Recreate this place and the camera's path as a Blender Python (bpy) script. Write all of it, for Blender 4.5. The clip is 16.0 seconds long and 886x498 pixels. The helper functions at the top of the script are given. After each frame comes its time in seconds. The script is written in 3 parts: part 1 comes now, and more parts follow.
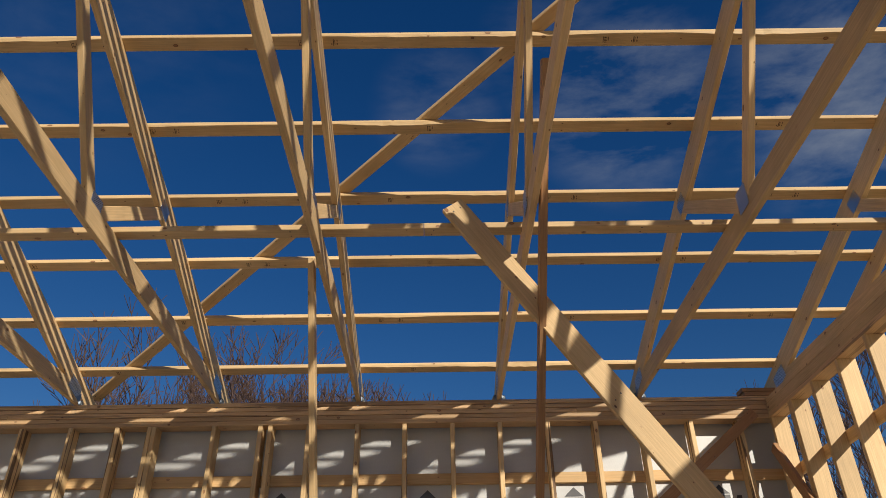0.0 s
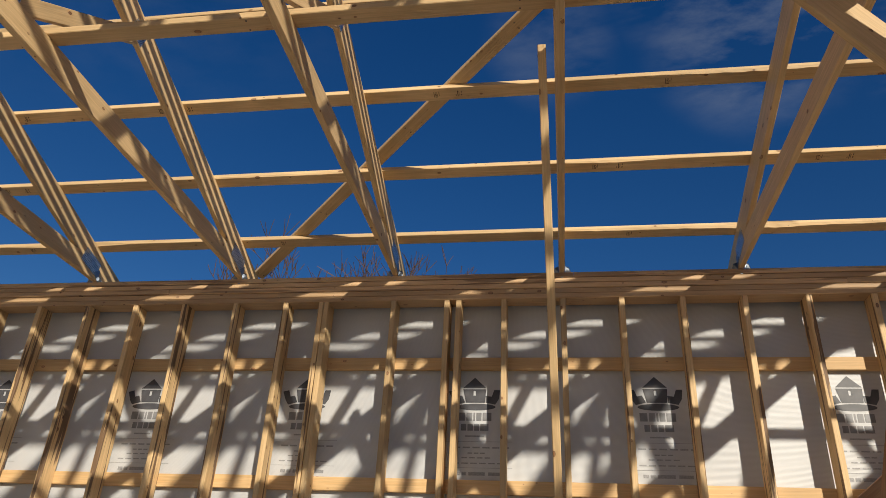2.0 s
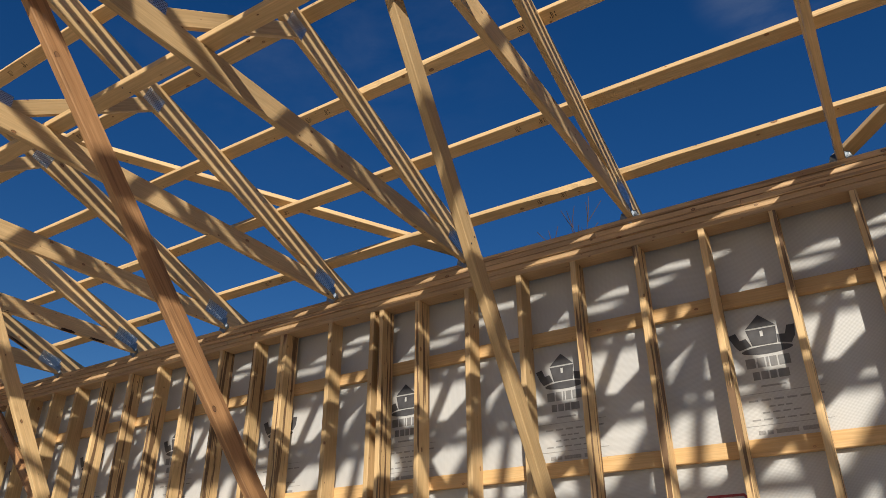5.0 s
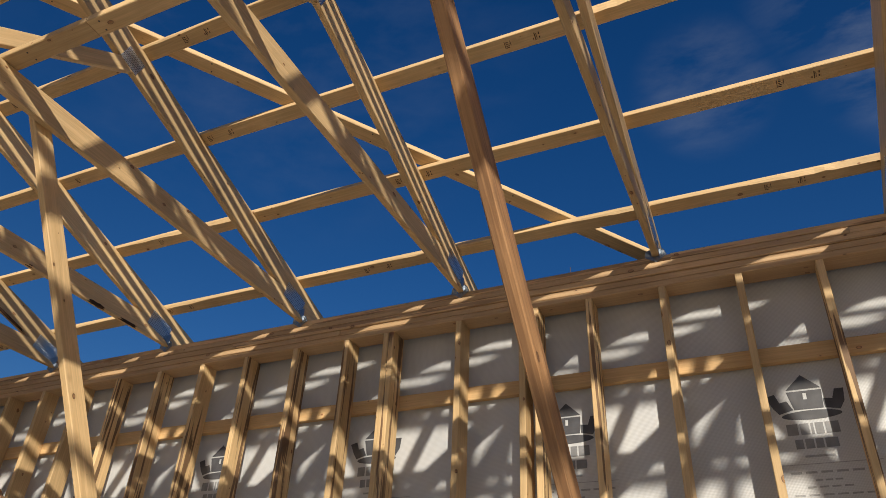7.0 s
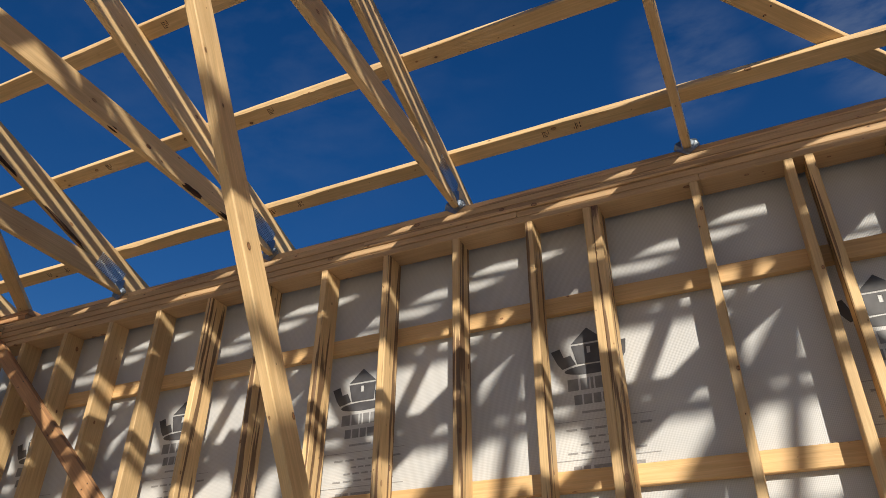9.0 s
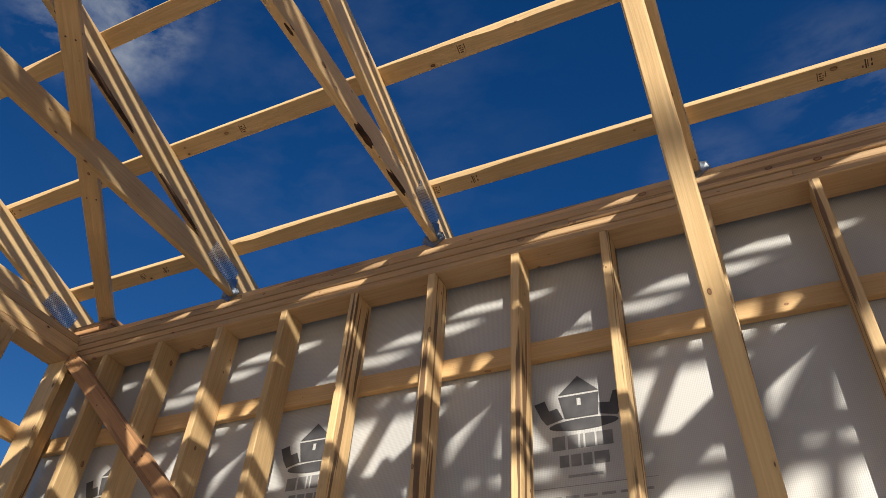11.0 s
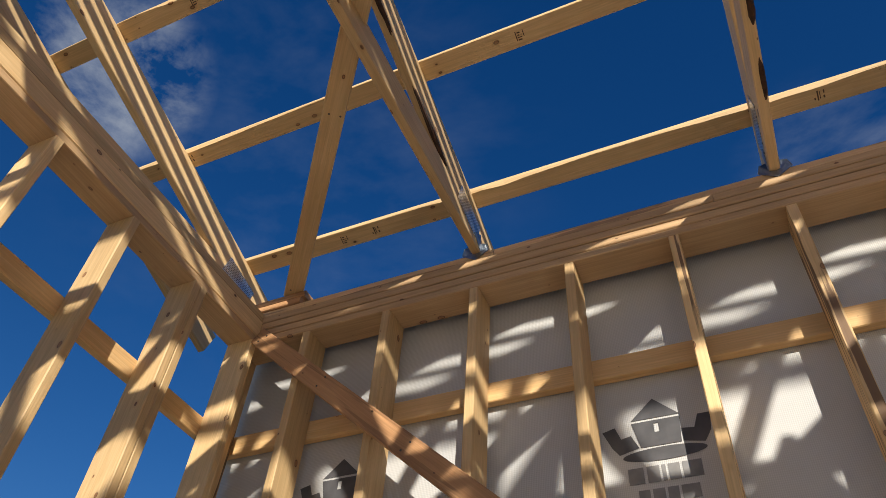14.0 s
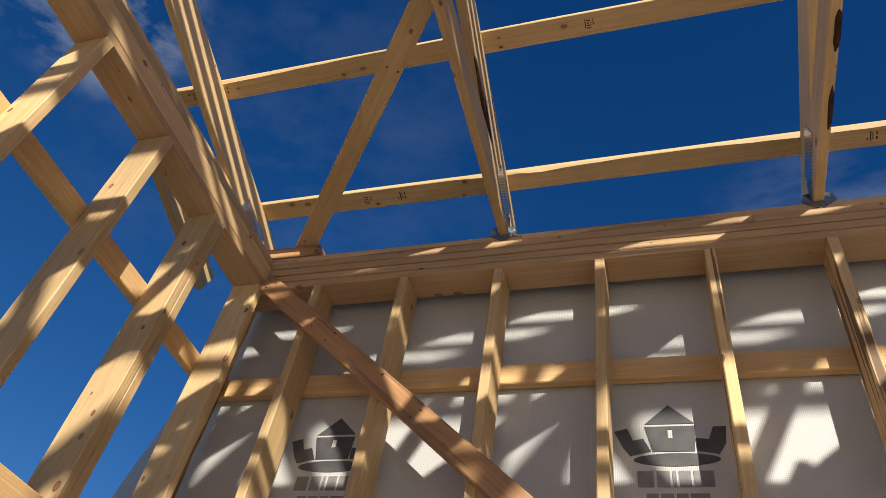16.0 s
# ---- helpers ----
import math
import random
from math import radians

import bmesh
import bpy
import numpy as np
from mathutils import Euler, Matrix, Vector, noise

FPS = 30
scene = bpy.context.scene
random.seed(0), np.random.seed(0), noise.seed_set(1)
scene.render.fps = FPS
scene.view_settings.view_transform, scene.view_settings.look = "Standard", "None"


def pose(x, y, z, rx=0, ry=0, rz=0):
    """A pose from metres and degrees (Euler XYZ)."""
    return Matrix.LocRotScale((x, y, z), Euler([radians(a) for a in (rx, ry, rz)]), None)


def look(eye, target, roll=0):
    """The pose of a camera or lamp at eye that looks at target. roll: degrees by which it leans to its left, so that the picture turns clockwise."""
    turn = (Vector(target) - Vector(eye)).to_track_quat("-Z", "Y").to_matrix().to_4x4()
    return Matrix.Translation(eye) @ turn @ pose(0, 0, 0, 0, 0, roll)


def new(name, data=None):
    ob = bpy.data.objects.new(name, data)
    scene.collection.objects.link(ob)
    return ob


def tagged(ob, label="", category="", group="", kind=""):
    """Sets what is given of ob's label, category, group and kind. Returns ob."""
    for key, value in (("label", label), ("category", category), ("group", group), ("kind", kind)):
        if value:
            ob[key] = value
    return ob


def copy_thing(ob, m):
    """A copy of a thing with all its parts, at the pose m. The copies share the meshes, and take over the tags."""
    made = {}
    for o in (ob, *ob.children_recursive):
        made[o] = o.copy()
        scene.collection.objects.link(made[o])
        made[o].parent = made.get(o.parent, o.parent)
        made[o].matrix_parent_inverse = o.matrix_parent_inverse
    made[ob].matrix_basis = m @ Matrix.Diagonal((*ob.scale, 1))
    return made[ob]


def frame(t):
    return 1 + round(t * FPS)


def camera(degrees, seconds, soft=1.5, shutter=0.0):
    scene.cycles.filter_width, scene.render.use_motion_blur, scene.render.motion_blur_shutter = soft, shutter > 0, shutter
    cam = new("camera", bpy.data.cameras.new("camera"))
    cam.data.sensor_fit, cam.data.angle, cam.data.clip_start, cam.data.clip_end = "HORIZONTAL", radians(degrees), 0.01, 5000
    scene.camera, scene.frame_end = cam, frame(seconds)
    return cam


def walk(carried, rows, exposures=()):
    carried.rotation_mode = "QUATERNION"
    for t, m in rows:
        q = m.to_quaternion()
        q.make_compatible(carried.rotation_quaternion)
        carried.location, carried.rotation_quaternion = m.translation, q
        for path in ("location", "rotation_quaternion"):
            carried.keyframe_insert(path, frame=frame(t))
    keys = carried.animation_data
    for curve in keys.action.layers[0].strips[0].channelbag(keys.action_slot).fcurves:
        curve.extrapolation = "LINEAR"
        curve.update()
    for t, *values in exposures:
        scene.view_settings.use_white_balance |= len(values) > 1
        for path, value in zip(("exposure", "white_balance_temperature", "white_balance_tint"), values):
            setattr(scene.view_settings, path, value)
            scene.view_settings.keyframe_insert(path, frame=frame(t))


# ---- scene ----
cam = camera(62.9, 16.0, 0.5)
# seconds, eye, target, lean
PATH = [
    (0, (11.688, -6.005, 1.414), (11.699, -4.316, 2.485), -0.92),
    (0.5, (11.502, -5.679, 1.406), (11.319, -3.932, 2.363), 1.51),
    (1, (11.288, -5.352, 1.435), (10.925, -3.573, 2.274), 3.08),
    (1.5, (11.068, -5.071, 1.403), (10.666, -3.31, 2.261), 3.76),
    (2, (10.932, -4.734, 1.393), (10.625, -2.985, 2.313), 3.09),
    (2.5, (10.729, -4.379, 1.41), (10.405, -2.665, 2.386), 2.47),
    (3, (10.35, -4.224, 1.387), (9.781, -2.577, 2.369), 1.37),
    (3.5, (9.898, -4.155, 1.4), (9.12, -2.57, 2.338), -0.30),
    (4, (9.376, -4.121, 1.405), (8.424, -2.597, 2.283), -1.20),
    (4.2, (9.175, -4.127, 1.404), (8.179, -2.622, 2.264), -1.37),
    (6.3, (7.228, -3.805, 1.404), (6.476, -2.273, 2.447), 3.37),
    (6.5, (7.024, -3.779, 1.389), (6.291, -2.247, 2.445), 3.77),
    (7, (6.537, -3.655, 1.395), (5.795, -2.148, 2.481), 2.99),
    (7.5, (6.141, -3.53, 1.395), (5.34, -2.027, 2.443), 0.29),
    (8, (5.72, -3.312, 1.413), (4.931, -1.766, 2.408), -0.49),
    (8.2, (5.572, -3.227, 1.418), (4.784, -1.676, 2.404), -0.39),
    (10.3, (4.104, -2.564, 1.385), (3.517, -1.126, 2.644), 2.01),
    (10.5, (4.008, -2.498, 1.367), (3.405, -1.084, 2.646), 2.68),
    (11, (3.7, -2.292, 1.389), (2.99, -0.947, 2.688), 4.25),
    (11.5, (3.418, -2.209, 1.394), (2.692, -0.882, 2.701), 1.59),
    (12, (3.153, -2.12, 1.404), (2.461, -0.823, 2.759), -1.69),
    (12.5, (2.844, -2.052, 1.435), (2.209, -0.788, 2.849), -0.64),
    (13, (2.563, -2.077, 1.425), (1.937, -0.831, 2.86), 1.41),
    (13.5, (2.309, -2.038, 1.412), (1.683, -0.796, 2.85), 3.21),
    (14, (2.11, -1.986, 1.425), (1.46, -0.759, 2.865), 4.97),
    (14.5, (1.956, -2.006, 1.403), (1.3, -0.782, 2.842), 6.78),
    (15, (1.861, -2.027, 1.377), (1.206, -0.767, 2.786), 9.35),
    (15.5, (1.822, -2.009, 1.382), (1.206, -0.734, 2.795), 11.11),
    (16, (1.842, -1.989, 1.383), (1.275, -0.714, 2.816), 11.77),
]
walk(cam, [(t, look(e, g, r)) for t, e, g, r in PATH], [(0, -0.16, 6700, 8), (4.2, -0.08, 6700, 8), (8.2, 0.02, 6700, 8), (10.5, 0.2, 6650, 8), (16, 0.33, 6650, 8)])

# ---- light ----
to_sun = Vector((0.60, -1.0, 0.482)).normalized()   # low winter sun from behind and the east
SUN_EL = math.degrees(math.asin(to_sun.z))
sun = new("sun", bpy.data.lights.new("sun", "SUN"))
sun.data.energy, sun.data.angle, sun.data.color = 5.0, radians(0.53), (1.0, 0.92, 0.79)
sun.matrix_world = look(to_sun * 60, (0, 0, 0))

world = bpy.data.worlds.new("sky")
scene.world = world
world.use_nodes = True
wn, wl = world.node_tree.nodes, world.node_tree.links
wn.clear()
w_out = wn.new("ShaderNodeOutputWorld")
w_bg = wn.new("ShaderNodeBackground")
w_sky = wn.new("ShaderNodeTexSky")
w_sky.sky_type, w_sky.sun_disc = "NISHITA", False
w_sky.sun_elevation = radians(SUN_EL)
w_sky.sun_rotation = math.atan2(to_sun.x, to_sun.y)
w_sky.altitude, w_sky.air_density, w_sky.dust_density, w_sky.ozone_density = 400, 1.2, 0.2, 4.0
w_bg.inputs["Strength"].default_value = 0.072
# thin wisps of high cloud
w_tc = wn.new("ShaderNodeTexCoord")
w_map = wn.new("ShaderNodeMapping")
w_map.inputs["Rotation"].default_value = (0.2, 0.5, 0.6)
w_map.inputs["Scale"].default_value = (2.2, 4.2, 7.5)
w_n1 = wn.new("ShaderNodeTexNoise")
w_n1.inputs["Scale"].default_value, w_n1.inputs["Detail"].default_value = 2.6, 9
w_n1.inputs["Roughness"].default_value, w_n1.inputs["Distortion"].default_value = 0.6, 0.15
w_r1 = wn.new("ShaderNodeMapRange")
w_r1.inputs["From Min"].default_value, w_r1.inputs["From Max"].default_value = 0.42, 0.82
w_mix = wn.new("ShaderNodeMix")
w_mix.data_type = "RGBA"
w_mix.inputs["B"].default_value = (5.5, 5.9, 6.4, 1)
wl.new(w_tc.outputs["Generated"], w_map.inputs["Vector"])
wl.new(w_map.outputs["Vector"], w_n1.inputs["Vector"])
wl.new(w_n1.outputs["Fac"], w_r1.inputs["Value"])
# where the clouds drift: direction, reach, density
CLOUDS = (((0.25, 0.70, 0.67), 0.988, 0.42), ((0.49, 0.63, 0.60), 0.985, 0.5), ((-0.60, 0.235, 0.77), 0.991, 0.9),
          ((0.0, 0.727, 0.687), 0.995, 0.2), ((0.17, 0.66, 0.73), 0.992, 0.2), ((-0.45, 0.45, 0.77), 0.93, 0.07))
last = None
for way, inner, density in CLOUDS:
    dot = wn.new("ShaderNodeVectorMath")
    dot.operation = "DOT_PRODUCT"
    dot.inputs[1].default_value = Vector(way).normalized()
    wl.new(w_tc.outputs["Generated"], dot.inputs[0])
    mr = wn.new("ShaderNodeMapRange")
    mr.interpolation_type = "SMOOTHSTEP"
    mr.inputs["From Min"].default_value, mr.inputs["From Max"].default_value = inner, 1.0
    mr.inputs["To Max"].default_value = density
    wl.new(dot.outputs["Value"], mr.inputs["Value"])
    if last is None:
        last = mr.outputs["Result"]
    else:
        add = wn.new("ShaderNodeMath")
        add.operation = "MAXIMUM"
        wl.new(last, add.inputs[0])
        wl.new(mr.outputs["Result"], add.inputs[1])
        last = add.outputs["Value"]
w_mul = wn.new("ShaderNodeMath")
w_mul.operation = "MULTIPLY"
wl.new(w_r1.outputs["Result"], w_mul.inputs[0])
wl.new(last, w_mul.inputs[1])
wl.new(w_mul.outputs["Value"], w_mix.inputs["Factor"])
w_hsv = wn.new("ShaderNodeHueSaturation")
w_hsv.inputs["Hue"].default_value = 0.514
w_hsv.inputs["Saturation"].default_value = 1.31
wl.new(w_sky.outputs["Color"], w_hsv.inputs["Color"])
wl.new(w_hsv.outputs["Color"], w_mix.inputs["A"])
wl.new(w_mix.outputs["Result"], w_bg.inputs["Color"])
wl.new(w_bg.outputs["Background"], w_out.inputs["Surface"])


# ---- materials ----
def material(name, rough=0.7, metal=0.0):
    m = bpy.data.materials.new(name)
    m.use_nodes = True
    n, l = m.node_tree.nodes, m.node_tree.links
    b = n["Principled BSDF"]
    b.inputs["Roughness"].default_value, b.inputs["Metallic"].default_value = rough, metal
    return m, n, l, b


def ramp(n, stops):
    r = n.new("ShaderNodeValToRGB")
    e = r.color_ramp.elements
    while len(e) < len(stops):
        e.new(0.5)
    for s, (p, c) in zip(e, stops):
        s.position, s.color = p, (*c, 1)
    return r


def lumber(name, light, dark, knot, tint=0.18, knots=0.155, stain=0.0):
    """Sawn softwood: grain along local x, knots, mill stains, a shade of its own for every board."""
    m, n, l, b = material(name, 0.62)
    tc, info = n.new("ShaderNodeTexCoord"), n.new("ShaderNodeObjectInfo")
    far = n.new("ShaderNodeVectorMath")
    far.operation = "MULTIPLY_ADD"
    comb = n.new("ShaderNodeCombineXYZ")
    for i in range(3):
        l.new(info.outputs["Random"], comb.inputs[i])
    far.inputs[1].default_value = (37.0, 53.0, 71.0)
    l.new(comb.outputs[0], far.inputs[0])
    l.new(tc.outputs["Object"], far.inputs[2])
    # grain
    mg = n.new("ShaderNodeMapping")
    mg.inputs["Scale"].default_value = (1.3, 26.0, 26.0)
    l.new(far.outputs[0], mg.inputs["Vector"])
    grain = n.new("ShaderNodeTexNoise")
    grain.inputs["Scale"].default_value, grain.inputs["Detail"].default_value = 2.4, 6
    grain.inputs["Roughness"].default_value, grain.inputs["Distortion"].default_value = 0.6, 0.9
    l.new(mg.outputs[0], grain.inputs["Vector"])
    fine = n.new("ShaderNodeTexNoise")
    mf = n.new("ShaderNodeMapping")
    mf.inputs["Scale"].default_value = (4.0, 190.0, 190.0)
    l.new(far.outputs[0], mf.inputs["Vector"])
    l.new(mf.outputs[0], fine.inputs["Vector"])
    fine.inputs["Scale"].default_value, fine.inputs["Detail"].default_value = 1.0, 3
    cr = ramp(n, [(0.28, dark), (0.5, [0.5 * (a + c) for a, c in zip(light, dark)]), (0.68, light)])
    l.new(grain.outputs["Fac"], cr.inputs["Fac"])
    # broad tone along the board
    broad = n.new("ShaderNodeTexNoise")
    broad.inputs["Scale"].default_value, broad.inputs["Detail"].default_value = 2.2, 3
    l.new(far.outputs[0], broad.inputs["Vector"])
    # shade of the whole board
    hsv = n.new("ShaderNodeHueSaturation")
    vr = n.new("ShaderNodeMapRange")
    vr.inputs["To Min"].default_value, vr.inputs["To Max"].default_value = 1 - tint, 1 + tint
    l.new(info.outputs["Random"], vr.inputs["Value"])
    bm_ = n.new("ShaderNodeMapRange")
    bm_.inputs["From Min"].default_value, bm_.inputs["From Max"].default_value = 0.3, 0.7
    bm_.inputs["To Min"].default_value, bm_.inputs["To Max"].default_value = 0.88, 1.1
    l.new(broad.outputs["Fac"], bm_.inputs["Value"])
    vm = n.new("ShaderNodeMath")
    vm.operation = "MULTIPLY"
    fm = n.new("ShaderNodeMapRange")
    fm.inputs["From Min"].default_value, fm.inputs["From Max"].default_value = 0.3, 0.7
    fm.inputs["To Min"].default_value, fm.inputs["To Max"].default_value = 0.9, 1.07
    l.new(fine.outputs["Fac"], fm.inputs["Value"])
    vf = n.new("ShaderNodeMath")
    vf.operation = "MULTIPLY"
    l.new(vr.outputs[0], vf.inputs[0])
    l.new(fm.outputs[0], vf.inputs[1])
    l.new(vf.outputs[0], vm.inputs[0])
    l.new(bm_.outputs[0], vm.inputs[1])
    l.new(vm.outputs[0], hsv.inputs["Value"])
    l.new(cr.outputs["Color"], hsv.inputs["Color"])
    # knots: crisp dark rings of many sizes, most of them tiny
    mk = n.new("ShaderNodeMapping")
    mk.inputs["Scale"].default_value = (11.5, 19.0, 19.0)
    l.new(far.outputs[0], mk.inputs["Vector"])
    vor = n.new("ShaderNodeTexVoronoi")
    vor.inputs["Scale"].default_value = 1.0
    l.new(mk.outputs[0], vor.inputs["Vector"])
    cell = n.new("ShaderNodeSeparateXYZ")
    l.new(vor.outputs["Color"], cell.inputs[0])
    cube = n.new("ShaderNodeMath")
    cube.operation = "POWER"
    cube.inputs[1].default_value = 5.0
    l.new(cell.outputs["X"], cube.inputs[0])
    size = n.new("ShaderNodeMath")
    size.operation = "MULTIPLY_ADD"
    size.inputs[1].default_value, size.inputs[2].default_value = knots * 1.15, knots * 0.24
    l.new(cube.outputs[0], size.inputs[0])
    wob = n.new("ShaderNodeMath")
    wob.operation = "MULTIPLY_ADD"
    wob.inputs[1].default_value = 0.05
    l.new(grain.outputs["Fac"], wob.inputs[0])
    l.new(vor.outputs["Distance"], wob.inputs[2])
    shift = n.new("ShaderNodeMath")
    shift.operation = "SUBTRACT"
    shift.inputs[1].default_value = 0.025
    l.new(wob.outputs[0], shift.inputs[0])
    rel = n.new("ShaderNodeMath")
    rel.operation = "DIVIDE"
    l.new(shift.outputs[0], rel.inputs[0])
    l.new(size.outputs[0], rel.inputs[1])
    half = n.new("ShaderNodeMath")
    half.operation = "MULTIPLY"
    half.inputs[1].default_value = 0.5
    l.new(rel.outputs[0], half.inputs[0])
    kr = ramp(n, [(0.0, (0.9, 0.9, 0.9)), (0.10, (0.8, 0.8, 0.8)), (0.36, (0.78, 0.78, 0.78)), (0.43, (1, 1, 1)), (0.48, (0.8, 0.8, 0.8)),
                  (0.52, (0.2, 0.2, 0.2)), (0.9, (0.0, 0.0, 0.0))])
    l.new(half.outputs[0], kr.inputs["Fac"])
    mixk = n.new("ShaderNodeMix")
    mixk.data_type = "RGBA"
    kc = ramp(n, [(0.30, [min(1, c * 2.6) for c in knot]), (0.42, knot), (0.50, knot), (0.6, [min(1, c * 3.5) for c in knot])])
    l.new(half.outputs[0], kc.inputs["Fac"])
    l.new(kc.outputs["Color"], mixk.inputs["B"])
    patchy = n.new("ShaderNodeMapRange")
    patchy.inputs["From Min"].default_value, patchy.inputs["From Max"].default_value = 0.36, 0.52
    patchy.inputs["To Min"].default_value, patchy.inputs["To Max"].default_value = 0.6, 1.0
    l.new(grain.outputs["Fac"], patchy.inputs["Value"])
    kf = n.new("ShaderNodeMath")
    kf.operation = "MULTIPLY"
    l.new(kr.outputs["Color"], kf.inputs[0])
    l.new(patchy.outputs[0], kf.inputs[1])
    l.new(kf.outputs[0], mixk.inputs["Factor"])
    l.new(hsv.outputs["Color"], mixk.inputs["A"])
    out = mixk.outputs["Result"]
    if stain:
        ms = n.new("ShaderNodeMapping")
        ms.inputs["Scale"].default_value = (0.6, 15.0, 15.0)
        l.new(far.outputs[0], ms.inputs["Vector"])
        sn = n.new("ShaderNodeTexNoise")
        sn.inputs["Scale"].default_value, sn.inputs["Detail"].default_value = 2.0, 4
        l.new(ms.outputs[0], sn.inputs["Vector"])
        sr = ramp(n, [(0.55, (0, 0, 0)), (0.585, (stain, stain, stain))])
        l.new(sn.outputs["Fac"], sr.inputs["Fac"])
        mixs = n.new("ShaderNodeMix")
        mixs.data_type = "RGBA"
        mixs.inputs["B"].default_value = (0.10, 0.045, 0.025, 1)
        some = n.new("ShaderNodeMath")
        some.operation = "GREATER_THAN"
        some.inputs[1].default_value = 0.38
        l.new(info.outputs["Random"], some.inputs[0])
        gate = n.new("ShaderNodeMath")
        gate.operation = "MULTIPLY"
        l.new(sr.outputs["Color"], gate.inputs[0])
        l.new(some.outputs[0], gate.inputs[1])
        l.new(gate.outputs[0], mixs.inputs["Factor"])
        l.new(out, mixs.inputs["A"])
        out = mixs.outputs["Result"]
    l.new(out, b.inputs["Base Color"])
    bump = n.new("ShaderNodeBump")
    bump.inputs["Strength"].default_value, bump.inputs["Distance"].default_value = 0.35, 0.002
    l.new(fine.outputs["Fac"], bump.inputs["Height"])
    l.new(bump.outputs["Normal"], b.inputs["Normal"])
    rr = n.new("ShaderNodeMapRange")
    rr.inputs["To Min"].default_value, rr.inputs["To Max"].default_value = 0.5, 0.75
    l.new(grain.outputs["Fac"], rr.inputs["Value"])
    l.new(rr.outputs[0], b.inputs["Roughness"])
    return m


PINE = lumber("pine_lumber", (0.72, 0.505, 0.272), (0.58, 0.388, 0.19), (0.085, 0.026, 0.008))
STUD = lumber("stud_lumber", (0.73, 0.51, 0.272), (0.58, 0.388, 0.19), (0.085, 0.026, 0.008), stain=0.85)
PLATE = lumber("plate_lumber", (0.66, 0.44, 0.245), (0.55, 0.35, 0.18), (0.11, 0.05, 0.025), stain=0.5)
GIRT = lumber("girt_lumber", (0.70, 0.47, 0.24), (0.60, 0.37, 0.16), (0.2, 0.09, 0.04), tint=0.1)
BROWN = lumber("weathered_lumber", (0.52, 0.29, 0.14), (0.38, 0.195, 0.09), (0.06, 0.03, 0.018), stain=0.4)


def wrap_material():
    m, n, l, b = material("woven_house_wrap", 0.42)
    tc = n.new("ShaderNodeTexCoord")
    ns = n.new("ShaderNodeTexNoise")
    ns.inputs["Scale"].default_value, ns.inputs["Detail"].default_value = 1.6, 5
    l.new(tc.outputs["Object"], ns.inputs["Vector"])
    cr = ramp(n, [(0.3, (0.50, 0.505, 0.52)), (0.7, (0.61, 0.615, 0.625))])
    l.new(ns.outputs["Fac"], cr.inputs["Fac"])
    # tape weave: upright ribs and finer cross threads
    w1 = n.new("ShaderNodeTexWave")
    w1.wave_type, w1.bands_direction = "BANDS", "X"
    w1.inputs["Scale"].default_value = 52.0
    w1.inputs["Distortion"].default_value = 0.6
    l.new(tc.outputs["Object"], w1.inputs["Vector"])
    w2 = n.new("ShaderNodeTexWave")
    w2.wave_type, w2.bands_direction = "BANDS", "Z"
    w2.inputs["Scale"].default_value = 44.0
    l.new(tc.outputs["Object"], w2.inputs["Vector"])
    ad = n.new("ShaderNodeMath")
    ad.operation = "MULTIPLY_ADD"
    ad.inputs[1].default_value = 0.6
    l.new(w2.outputs["Fac"], ad.inputs[0])
    l.new(w1.outputs["Fac"], ad.inputs[2])
    mx = n.new("ShaderNodeMix")
    mx.data_type, mx.blend_type = "RGBA", "MULTIPLY"
    mx.inputs["Factor"].default_value = 0.14
    l.new(cr.outputs["Color"], mx.inputs["A"])
    l.new(ad.outputs[0], mx.inputs["B"])
    l.new(mx.outputs["Result"], b.inputs["Base Color"])
    bump = n.new("ShaderNodeBump")
    bump.inputs["Strength"].default_value, bump.inputs["Distance"].default_value = 0.3, 0.001
    l.new(ad.outputs[0], bump.inputs["Height"])
    l.new(bump.outputs["Normal"], b.inputs["Normal"])
    return m


WRAP = wrap_material()


def plain(name, colour, rough, metal=0.0, scale=30.0, spread=0.25, bump_=0.2):
    m, n, l, b = material(name, rough, metal)
    tc, ns = n.new("ShaderNodeTexCoord"), n.new("ShaderNodeTexNoise")
    ns.inputs["Scale"].default_value, ns.inputs["Detail"].default_value = scale, 5
    l.new(tc.outputs["Object"], ns.inputs["Vector"])
    cr = ramp(n, [(0.3, [c * (1 - spread) for c in colour]), (0.7, [min(1, c * (1 + spread)) for c in colour])])
    l.new(ns.outputs["Fac"], cr.inputs["Fac"])
    l.new(cr.outputs["Color"], b.inputs["Base Color"])
    bp = n.new("ShaderNodeBump")
    bp.inputs["Strength"].default_value, bp.inputs["Distance"].default_value = bump_, 0.004
    l.new(ns.outputs["Fac"], bp.inputs["Height"])
    l.new(bp.outputs["Normal"], b.inputs["Normal"])
    return m


